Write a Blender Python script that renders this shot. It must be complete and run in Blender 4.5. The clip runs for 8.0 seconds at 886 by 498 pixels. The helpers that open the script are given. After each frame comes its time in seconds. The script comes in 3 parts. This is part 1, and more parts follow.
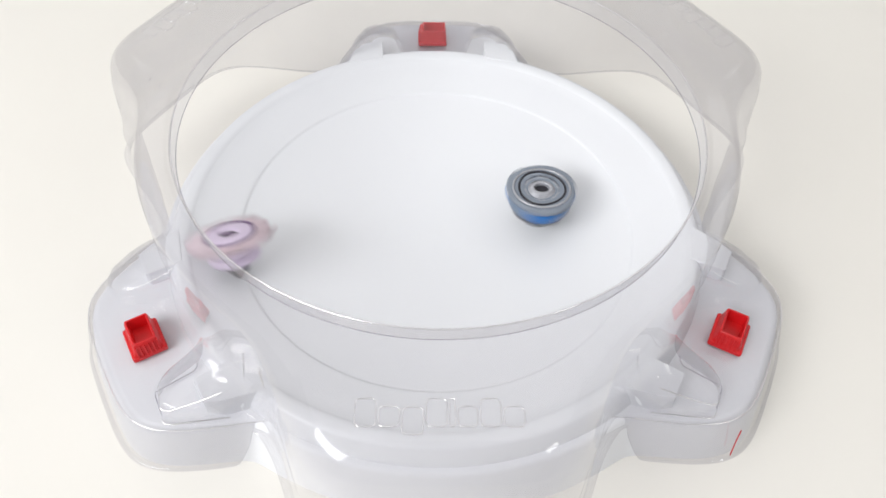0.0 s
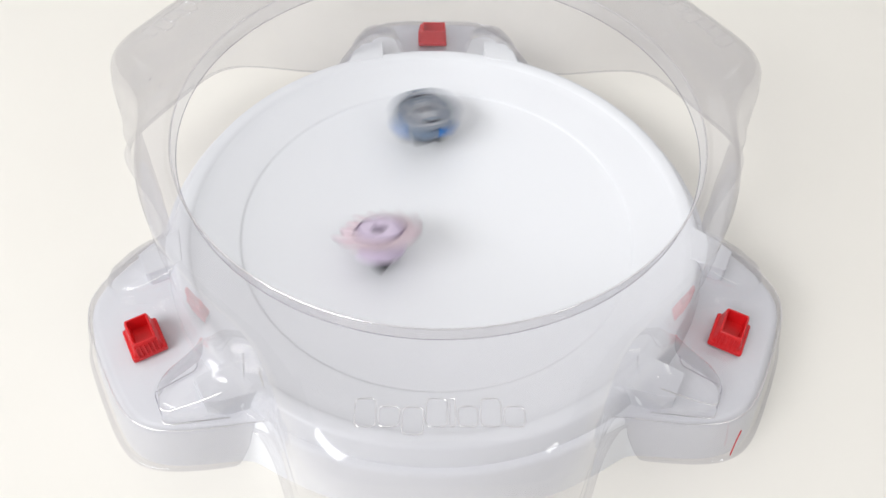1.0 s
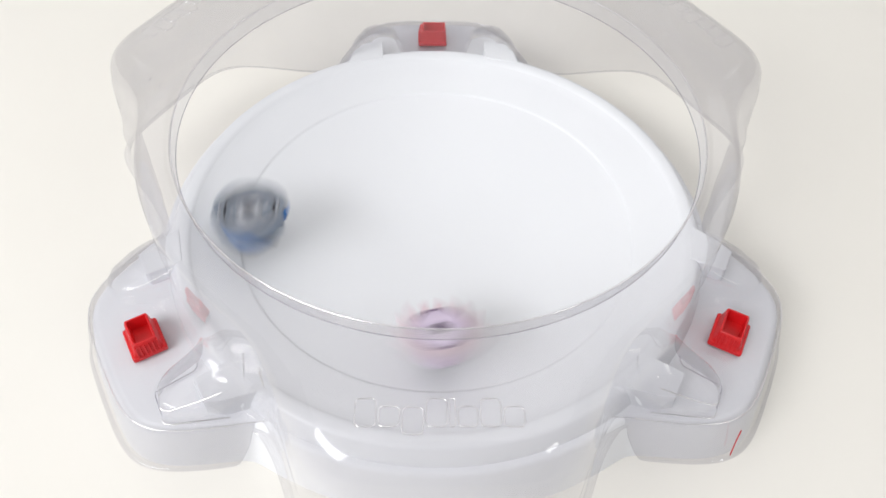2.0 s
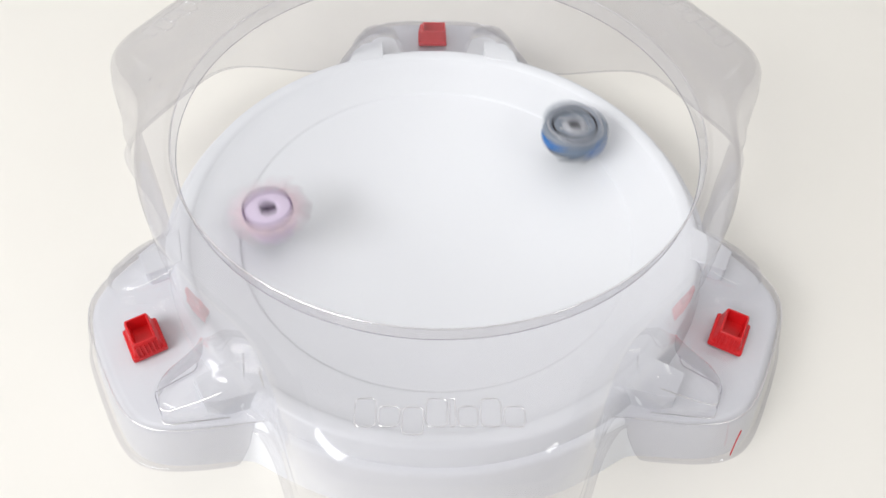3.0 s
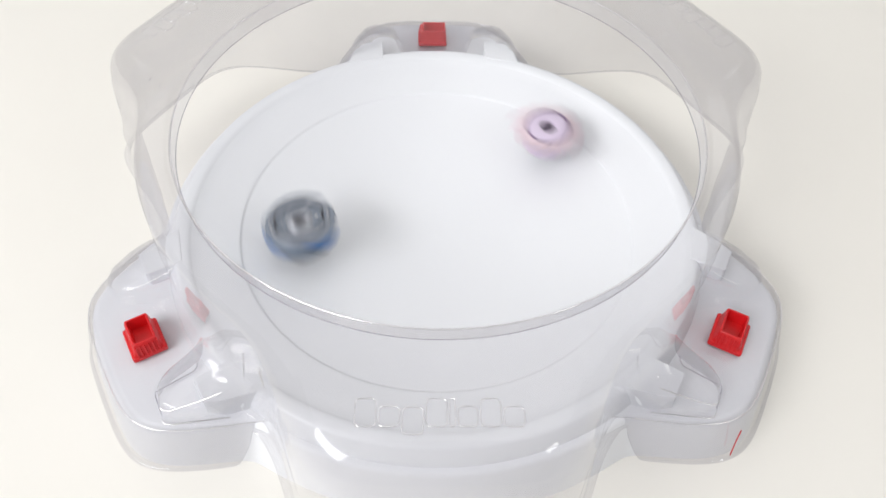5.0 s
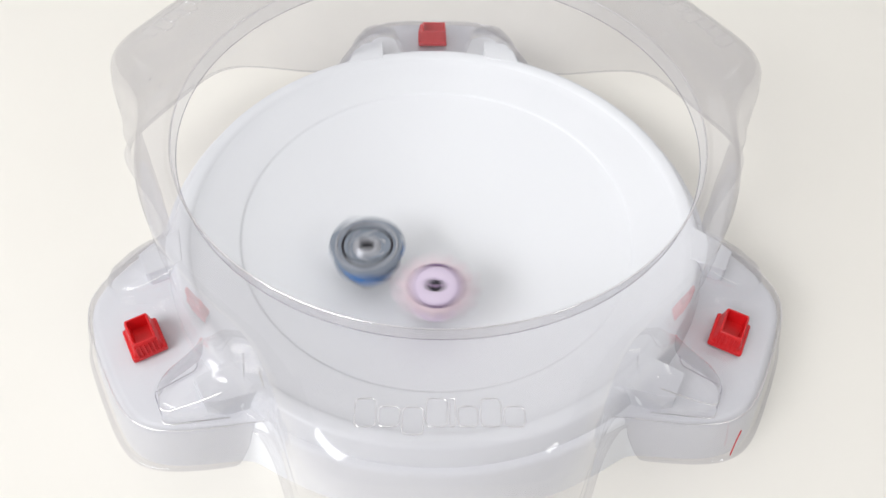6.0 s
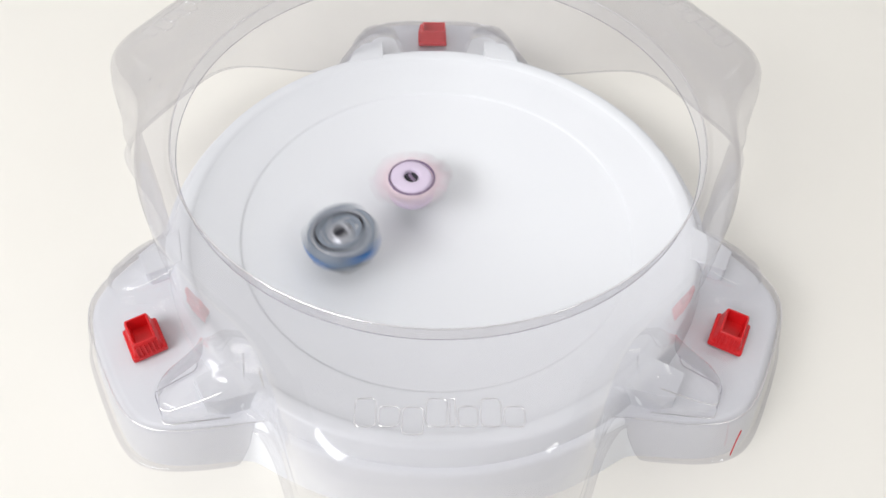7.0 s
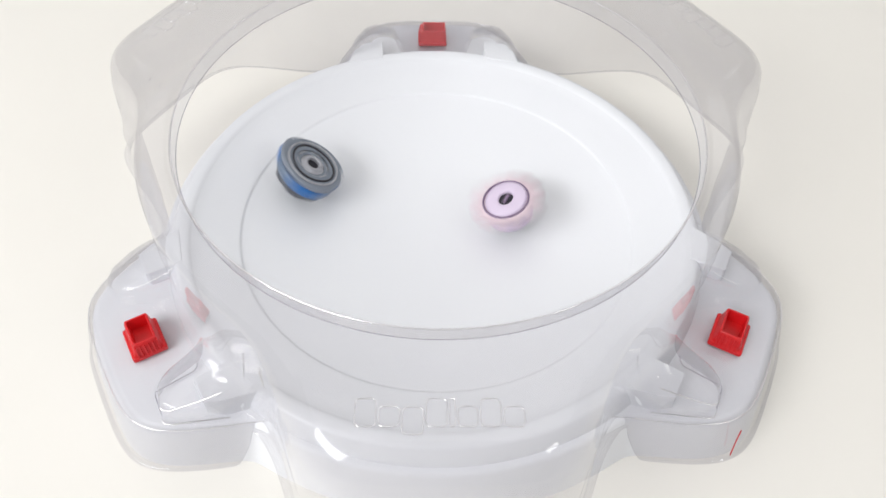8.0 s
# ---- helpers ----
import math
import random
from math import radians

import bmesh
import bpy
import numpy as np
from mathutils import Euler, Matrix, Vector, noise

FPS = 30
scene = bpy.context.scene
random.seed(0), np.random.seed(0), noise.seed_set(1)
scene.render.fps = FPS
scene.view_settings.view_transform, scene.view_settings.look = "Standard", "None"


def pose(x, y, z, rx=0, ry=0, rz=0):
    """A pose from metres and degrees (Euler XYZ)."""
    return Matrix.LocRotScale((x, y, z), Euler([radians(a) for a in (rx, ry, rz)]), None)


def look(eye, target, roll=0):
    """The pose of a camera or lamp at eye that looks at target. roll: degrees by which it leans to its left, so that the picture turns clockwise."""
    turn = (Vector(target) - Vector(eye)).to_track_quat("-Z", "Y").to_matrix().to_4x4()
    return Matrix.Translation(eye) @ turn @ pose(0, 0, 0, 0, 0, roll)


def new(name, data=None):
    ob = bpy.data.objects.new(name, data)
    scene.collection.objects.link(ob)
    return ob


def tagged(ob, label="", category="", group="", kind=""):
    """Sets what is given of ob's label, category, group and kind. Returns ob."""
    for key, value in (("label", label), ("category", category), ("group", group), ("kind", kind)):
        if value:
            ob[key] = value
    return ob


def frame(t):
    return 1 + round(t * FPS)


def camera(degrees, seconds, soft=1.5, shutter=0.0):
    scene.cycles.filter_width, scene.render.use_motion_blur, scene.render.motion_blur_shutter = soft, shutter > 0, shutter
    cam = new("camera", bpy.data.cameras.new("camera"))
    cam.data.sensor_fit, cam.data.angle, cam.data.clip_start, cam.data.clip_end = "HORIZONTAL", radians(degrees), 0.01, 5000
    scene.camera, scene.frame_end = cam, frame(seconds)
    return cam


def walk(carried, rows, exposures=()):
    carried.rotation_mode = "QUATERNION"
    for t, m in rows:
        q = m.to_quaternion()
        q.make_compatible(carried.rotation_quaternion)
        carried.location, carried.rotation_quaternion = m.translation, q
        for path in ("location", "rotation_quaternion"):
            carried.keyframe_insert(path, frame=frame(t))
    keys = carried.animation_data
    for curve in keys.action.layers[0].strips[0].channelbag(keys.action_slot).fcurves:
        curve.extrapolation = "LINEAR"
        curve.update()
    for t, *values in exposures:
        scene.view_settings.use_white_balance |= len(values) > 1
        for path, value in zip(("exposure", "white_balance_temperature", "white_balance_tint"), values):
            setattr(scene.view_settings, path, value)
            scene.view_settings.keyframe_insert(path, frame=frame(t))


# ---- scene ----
# A still camera over a toy arena on a table
cam = camera(61.63, 8.0, soft=1.45, shutter=0.55)
EYE = Vector((-0.0113, -0.3249, 0.4034))
VIEW = Vector((0.0303, 0.6275, -0.7780))
stand = look(EYE, EYE + VIEW, 1.866)
walk(cam, [(0.0, stand), (8.0, stand)])

# ---------------------------------------------------------------- light
world = bpy.data.worlds.new("world")
scene.world = world
world.use_nodes = True
world.node_tree.nodes["Background"].inputs[0].default_value = (1.0, 0.98, 0.95, 1)
world.node_tree.nodes["Background"].inputs[1].default_value = 0.3
scene.view_settings.exposure = 0.0


def softbox(name, eye, target, sx, sy, watts, colour):
    lamp = bpy.data.lights.new(name, "AREA")
    lamp.shape, lamp.size, lamp.size_y, lamp.energy, lamp.color = "RECTANGLE", sx, sy, watts, colour
    ob = new(name, lamp)
    ob.matrix_world = look(eye, target)
    return ob


softbox("key_softbox", (-1.50, -1.25, 1.50), (0, 0, 0), 1.60, 0.66, 37, (0.995, 0.995, 1.0))
softbox("fill_softbox", (1.05, -1.05, 1.25), (0, 0, 0), 0.46, 0.24, 3.0, (0.985, 0.992, 1.0))
# broad unseen overhead fill, added in place of light bounced off the ceiling
softbox("overhead_fill", (0.1, 0.75, 1.78), (0.1, 0.751, 0), 4.0, 2.6, 18.5, (0.985, 0.99, 1.0))


# ---------------------------------------------------------------- materials
def nodes_of(name):
    m = bpy.data.materials.new(name)
    m.use_nodes = True
    t = m.node_tree
    return m, t, t.nodes["Principled BSDF"]


def link(t, a, b):
    t.links.new(a, b)


def node(t, kind, **values):
    n = t.nodes.new(kind)
    for k, v in values.items():
        n.inputs[k].default_value = v
    return n


def plastic(name, colour, rough=0.35, spread=0.06, scale=60.0, bump=0.05, metal=0.0, coat=0.0):
    """Moulded plastic or metal: colour that drifts at two scales, uneven gloss and fine relief."""
    m, t, b = nodes_of(name)
    co = t.nodes.new("ShaderNodeTexCoord")
    big = node(t, "ShaderNodeTexNoise", Scale=scale * 0.2, Detail=3.0)
    fine = node(t, "ShaderNodeTexNoise", Scale=scale * 8, Detail=4.0)
    link(t, co.outputs["Object"], big.inputs["Vector"])
    link(t, co.outputs["Object"], fine.inputs["Vector"])
    mix = t.nodes.new("ShaderNodeMix")
    mix.data_type = "RGBA"
    lo = tuple(max(0.0, c * (1 - spread)) for c in colour)
    hi = tuple(min(1.0, c * (1 + spread * 0.6)) for c in colour)
    mix.inputs[6].default_value, mix.inputs[7].default_value = (*lo, 1), (*hi, 1)
    link(t, big.outputs["Fac"], mix.inputs[0])
    link(t, mix.outputs[2], b.inputs["Base Color"])
    rr = node(t, "ShaderNodeMapRange")
    rr.inputs["To Min"].default_value, rr.inputs["To Max"].default_value = rough * 0.8, min(1, rough * 1.25)
    link(t, fine.outputs["Fac"], rr.inputs["Value"])
    link(t, rr.outputs["Result"], b.inputs["Roughness"])
    bp = node(t, "ShaderNodeBump", Strength=bump, Distance=0.0006)
    link(t, fine.outputs["Fac"], bp.inputs["Height"])
    link(t, bp.outputs["Normal"], b.inputs["Normal"])
    b.inputs["Metallic"].default_value = metal
    b.inputs["Coat Weight"].default_value = coat
    return m


def clear(name, tint, gloss=0.05, rough=0.03, milk=0.05):
    """Thin clear sheet: light goes straight through with a slight tint, gloss grows to the edges, light haze and scuffs."""
    m, t, b = nodes_of(name)
    t.nodes.remove(b)
    out = t.nodes["Material Output"]
    co = t.nodes.new("ShaderNodeTexCoord")
    n1 = node(t, "ShaderNodeTexNoise", Scale=14.0, Detail=4.0)
    n2 = node(t, "ShaderNodeTexNoise", Scale=45.0, Detail=2.0)
    link(t, co.outputs["Object"], n1.inputs["Vector"])
    link(t, co.outputs["Object"], n2.inputs["Vector"])
    through_ = node(t, "ShaderNodeBsdfTransparent", Color=(*tint, 1))
    haze = node(t, "ShaderNodeBsdfDiffuse", Color=(0.70, 0.68, 0.70, 1))
    gl = node(t, "ShaderNodeBsdfGlossy", Color=(1, 1, 1, 1), Roughness=rough)
    bp = node(t, "ShaderNodeBump", Strength=0.12, Distance=0.002)
    link(t, n2.outputs["Fac"], bp.inputs["Height"])
    link(t, bp.outputs["Normal"], gl.inputs["Normal"])
    lw = node(t, "ShaderNodeLayerWeight", Blend=0.5)
    pw = node(t, "ShaderNodeMath")
    pw.operation = "POWER"
    link(t, lw.outputs["Facing"], pw.inputs[0])
    pw.inputs[1].default_value = 3.0
    sc = node(t, "ShaderNodeMath")
    sc.operation = "MULTIPLY_ADD"
    link(t, pw.outputs[0], sc.inputs[0])
    sc.inputs[1].default_value, sc.inputs[2].default_value = 0.50, gloss
    mr = node(t, "ShaderNodeMapRange")
    mr.inputs["From Min"].default_value, mr.inputs["From Max"].default_value = 0.35, 0.75
    mr.inputs["To Min"].default_value, mr.inputs["To Max"].default_value = milk * 0.6, milk * 1.6
    link(t, n1.outputs["Fac"], mr.inputs["Value"])
    a = t.nodes.new("ShaderNodeMixShader")
    link(t, mr.outputs["Result"], a.inputs[0])
    link(t, through_.outputs[0], a.inputs[1])
    link(t, haze.outputs[0], a.inputs[2])
    c = t.nodes.new("ShaderNodeMixShader")
    link(t, sc.outputs[0], c.inputs[0])
    link(t, a.outputs[0], c.inputs[1])
    link(t, gl.outputs[0], c.inputs[2])
    link(t, c.outputs[0], out.inputs["Surface"])
    return m


WHITE = plastic("white_plastic", (0.85, 0.868, 0.90), 0.34, 0.02, 20, 0.04)
POD = plastic("white_platform_plastic", (0.865, 0.88, 0.91), 0.40, 0.03, 20, 0.05)
RED = plastic("red_plastic", (0.66, 0.008, 0.012), 0.40, 0.08, 60, 0.08)
CREAM = plastic("cream_tabletop", (0.86, 0.84, 0.79), 0.55, 0.025, 5, 0.04)
WALL = plastic("white_wall_paint", (0.78, 0.77, 0.76), 0.8, 0.03, 3, 0.1)
DIM = plastic("grey_wall", (0.46, 0.46, 0.48), 0.8, 0.05, 3, 0.1)
FLOOR = plastic("grey_floor", (0.35, 0.33, 0.31), 0.6, 0.1, 4, 0.1)
CLEAR = clear("clear_sheet", (0.876, 0.873, 0.887), 0.045, 0.02, 0.075)
# darker tint paints the cover's edge-on refraction lines; also colours the scuffs
REFRACT_SCUFF = clear("clear_refraction_and_scuff", (0.80, 0.79, 0.82), 0.06, 0.08, 0.05)
SHINE = clear("clear_glint", (0.95, 0.95, 0.96), 0.55, 0.12, 0.25)
EDGE = clear("clear_edge", (0.94, 0.935, 0.95), 0.34, 0.06, 0.05)
GREY = plastic("grey_translucent_plastic", (0.245, 0.28, 0.335), 0.25, 0.15, 120, 0.08)
SILVER = plastic("silver_plastic", (0.45, 0.46, 0.50), 0.28, 0.1, 120, 0.06, 0.3)
STEEL = plastic("dark_steel", (0.16, 0.17, 0.19), 0.3, 0.2, 150, 0.08, 0.8)
BLUE = plastic("blue_plastic", (0.03, 0.16, 0.46), 0.22, 0.12, 120, 0.06)
SMOKE = plastic("smoky_blue_plastic", (0.18, 0.24, 0.33), 0.28, 0.15, 120, 0.06)
TEAL = plastic("dark_teal_plastic", (0.02, 0.07, 0.09), 0.35, 0.15, 120, 0.06)
DARK = plastic("black_plastic", (0.015, 0.014, 0.022), 0.35, 0.2, 120, 0.06)
LILAC = plastic("lavender_plastic", (0.72, 0.62, 0.78), 0.35, 0.05, 120, 0.05)
PLUM = plastic("dark_mauve_plastic", (0.24, 0.17, 0.27), 0.4, 0.1, 120, 0.05)
PINK = plastic("pale_pink_plastic", (0.80, 0.66, 0.72), 0.3, 0.06, 120, 0.05)


# ---------------------------------------------------------------- mesh helpers
def part(name, bm, material, parent=None, label="", smooth=True):
    me = bpy.data.meshes.new(name)
    bmesh.ops.recalc_face_normals(bm, faces=bm.faces)
    for fc in bm.faces:
        fc.smooth = smooth
    bm.to_mesh(me)
    bm.free()
    me.materials.append(material)
    ob = new(name, me)
    if parent:
        ob.parent = parent
    if label:
        tagged(ob, label)
    return ob


def creased(ob, degrees=35):
    ob.data.set_sharp_from_angle(angle=radians(degrees))
    return ob


def loft(profile, thetas, closed=True):
    """Quads through profiles [(radius, height), ...], one for each angle in thetas."""
    bm = bmesh.new()
    cols = []
    for th in thetas:
        c, s = math.cos(th), math.sin(th)
        cols.append([bm.verts.new((r * c, r * s, z)) for r, z in profile(th)])
    n = len(cols)
    for i in range(n if closed else n - 1):
        a, b = cols[i], cols[(i + 1) % n]
        for k in range(len(a) - 1):
            bm.faces.new((a[k], b[k], b[k + 1], a[k + 1]))
    bmesh.ops.remove_doubles(bm, verts=bm.verts, dist=1e-6)
    return bm


def ring(profile, steps=96, lobes=0, swell=0.0):
    """A turned shape; lobes and swell make it slightly out of round."""
    return loft(lambda th: [(r + swell * math.cos(lobes * th), z) for r, z in profile], [2 * math.pi * i / steps for i in range(steps)])


def box(sx, sy, sz, m=Matrix(), bevel=0.0, segments=2):
    bm = bmesh.new()
    bmesh.ops.create_cube(bm, size=1.0, matrix=m @ Matrix.Diagonal((sx, sy, sz, 1)))
    if bevel:
        bmesh.ops.bevel(bm, geom=bm.edges[:], offset=bevel, segments=segments, profile=0.5, affect="EDGES")
    return bm


def tube_path(points, radius, closed=True, sides=6):
    """A round cord along points."""
    bm = bmesh.new()
    n = len(points)
    rings = []
    for i, p in enumerate(points):
        a = points[(i - 1) % n] if closed or i else p
        b = points[(i + 1) % n] if closed or i < n - 1 else p
        d = (b - a).normalized()
        side = d.cross(Vector((0, 0, 1))).normalized()
        up = side.cross(d)
        rings.append([bm.verts.new(p + radius * (math.cos(2 * math.pi * k / sides) * side + math.sin(2 * math.pi * k / sides) * up)) for k in range(sides)])
    for i in range(n if closed else n - 1):
        a, b = rings[i], rings[(i + 1) % n]
        for k in range(sides):
            bm.faces.new((a[k], b[k], b[(k + 1) % sides], a[(k + 1) % sides]))
    return bm


def wrap(th, centre):
    return (th - centre + math.pi) % (2 * math.pi) - math.pi


def smin(values, p):
    return sum(v ** -p for v in values) ** (-1 / p)


def smax(values, p):
    return sum(v ** p for v in values) ** (1 / p)


# ---------------------------------------------------------------- plan of the arena (metres, table at 0)
PODS = [radians(a) for a in (90, 210, 330)]
BULGES = [radians(a - 0.8) for a in (270, 30, 150)]
RIM_R, ROOF_Z, POD_Z = 0.1478, 0.1268, 0.0352


def bowl_height(r):
    return 0.015 + 1.05 * r * r if r < 0.1285 else 0.0334 + 0.32 * (r - 0.1285)


def pod_reach(th, grow=0.0):
    """Distance from the axis to the edge of a platform, or of the round base between platforms."""
    best = 0.1685 + grow
    for c in PODS:
        d = abs(wrap(th, c))
        if d < 1.05:
            front = (0.219 + grow) / math.cos(d)
            side = (0.1250 + grow) / (0.341 * math.cos(d) + 0.940 * math.sin(d))
            best = smax([0.1685 + grow, smin([front, side], 13)], 60)
    return best


def bulge_reach(th, reach, offset, base):
    """Distance to the wall: a round wall with three rounded bulges whose sides flare towards it."""
    best = base
    for c in BULGES:
        d = abs(wrap(th, c))
        if d < 1.2:
            side = offset / (0.292 * math.cos(d) + 0.956 * math.sin(d))
            best = smax([base, smin([reach / math.cos(d), side], 13)], 17)
    return best


def wall_reach(th, z):
    """The clear wall leans outward from the shoulder to its foot."""
    k = (0.1048 - z) / 0.067
    return bulge_reach(th, 0.217 + 0.009 * k, 0.1200 + 0.0040 * k, 0.1680)


# half plan of a hollow rib: degrees from the middle of its platform, distance from the axis
RIB_PLAN = [(8.2, 0.168), (9.3, 0.1962), (10.4, 0.2015), (13.6, 0.2066), (15.4, 0.2045), (18.2, 0.1958), (19.8, 0.1890), (23.0, 0.168)]


def pocket_reach(th):
    """How far the hollow ribs reach over the ends of the platforms."""
    for c in PODS:
        d = math.degrees(abs(wrap(th, c)))
        for (d0, r0), (d1, r1) in zip(RIB_PLAN, RIB_PLAN[1:]):
            if d0 <= d < d1:
                k = (d - d0) / (d1 - d0)
                return r0 + (r1 - r0) * (0.5 * k + 0.5 * k * k * (3 - 2 * k))
    return 0.0


# ---------------------------------------------------------------- room and table
def room():
    w, h0, h1 = 2.2, -0.74, 1.8
    mid = (h0 + h1) / 2
    for nm, x, y, sx, sy in (("wall_north", 0, w, 2 * w + 0.2, 0.1), ("wall_south", 0, -w, 2 * w + 0.2, 0.1),
                             ("wall_east", w, 0, 0.1, 2 * w - 0.1), ("wall_west", -w, 0, 0.1, 2 * w - 0.1)):
        tagged(part(nm, box(sx, sy, h1 - h0, pose(x, y, mid)), DIM if nm == "wall_south" else WALL, smooth=False), "plain grey room wall" if nm == "wall_south" else "plain white painted room wall", "wall", kind="structure")
    tagged(part("floor", box(2 * w + 0.2, 2 * w + 0.2, 0.1, pose(0, 0, h0 - 0.05)), FLOOR, smooth=False), "plain grey room floor", "floor", kind="structure")
    tagged(part("ceiling", box(2 * w + 0.2, 2 * w + 0.2, 0.1, pose(0, 0, h1 + 0.05)), WALL, smooth=False), "plain white room ceiling", "ceiling", kind="structure")
    table = tagged(new("table"), "smooth cream white table with a wide top", "table")
    table.location = (0, 0, -0.74)
    part("tabletop", box(2.4, 2.0, 0.03, pose(0, 0, 0.725), 0.004), CREAM, table, smooth=False)
    for x in (-1.1, 1.1):
        for y in (-0.9, 0.9):
            part("leg", box(0.05, 0.05, 0.71, pose(x, y, 0.355), 0.004), CREAM, table, smooth=False)


# ---------------------------------------------------------------- arena
def arena():
    base = tagged(new("toy_arena"), "white plastic spinning top arena with three platforms on a table", "toy arena")
    rows = [(0.0001, bowl_height(0.0))]
    rows += [(r, bowl_height(r)) for r in (0.02, 0.04, 0.06, 0.08, 0.1, 0.115, 0.1262)]
    rows += [(0.1272, 0.0321), (0.1279, 0.0324), (0.1284, 0.0331), (0.1289, 0.0334), (0.1305, 0.0339)]
    rows += [(0.140, 0.0372), (0.150, 0.0404), (0.1565, 0.0426), (0.1572, 0.0431), (0.1580, 0.0438), (0.160, 0.0445), (0.164, 0.0448), (0.1662, 0.0444), (0.1674, 0.0432), (0.1686, 0.0412), (0.1706, 0.0376), (0.1722, 0.0345), (0.1724, 0.026)]
    creased(part("bowl", ring(rows, 180), WHITE, base, "smooth white bowl with a circular step"), 50)

    def skirt(th):
        r = smax([pod_reach(th), 0.177], 60)
        return [(0.1679, 0.0348), (0.1690, 0.0340), (max(0.1691, r - 0.005), 0.0340), (max(0.1692, r - 0.002), 0.0334), (max(0.1693, r - 0.0006), 0.0321), (r + 0.0002, 0.0301), (r + 0.0075, 0.0012), (r + 0.0076, 0.0)]
    for c in PODS:
        ths = [c + radians(60) * (2 * i / 140 - 1) for i in range(141)]
        creased(part("platform", loft(skirt, ths, False), POD, base, "white side platform with rounded corners"), 60)
        for side in (-1, 1):
            bm = bmesh.new()
            plan = [(0.1575, 0.0395), (0.1505, 0.0662), (0.1710, 0.0612), (0.1790, 0.0580), (0.1795, 0.0420), (0.1780, 0.0405)]
            low = [bm.verts.new((d, side * (t + (0.003 if t > 0.06 else 0)), 0.0335)) for d, t in plan]
            high = [bm.verts.new((d - 0.0006, side * t, 0.0451)) for d, t in plan]
            bm.faces.new(high)
            for k in range(6):
                bm.faces.new((low[k], low[(k + 1) % 6], high[(k + 1) % 6], high[k]))
            bmesh.ops.bevel(bm, geom=[e for e in bm.edges if all(v in high for v in e.verts)], offset=0.0008, segments=2, profile=0.5, affect="EDGES")
            bmesh.ops.rotate(bm, cent=(0, 0, 0), matrix=Matrix.Rotation(c, 3, "Z"), verts=bm.verts)
            part("tab", bm, WHITE, base, "raised white tab beside the bowl", smooth=False)
    streak = [Vector((0.1606, -0.1540, 0.0345)), Vector((0.1608, -0.1550, 0.0260)), Vector((0.1616, -0.1562, 0.0150)), Vector((0.1620, -0.1568, 0.0095))]
    part("red_streak", tube_path(streak, 0.00035, False), RED, base, "thin red streak on a platform corner")
    return base


def letter_bars():
    """Widths and heights of the eight raised marks on each roof, as plain rounded bars."""
    return [(0.0086, 0.0125, 0), (0.0084, 0.0090, 0), (0.0086, 0.0120, -0.0034), (0.0084, 0.0125, 0), (0.0022, 0.0125, 0),
            (0.0080, 0.0090, 0), (0.0084, 0.0125, 0), (0.0084, 0.0090, 0)]


def rounded_loop(w, h, r, n=5):
    pts = []
    for cx, cy, a0 in ((w / 2 - r, h / 2 - r, 0), (-w / 2 + r, h / 2 - r, 90), (-w / 2 + r, -h / 2 + r, 180), (w / 2 - r, -h / 2 + r, 270)):
        for k in range(n):
            a = radians(a0 + 90 * k / (n - 1))
            pts.append((cx + r * math.cos(a), cy + r * math.sin(a)))
    return pts


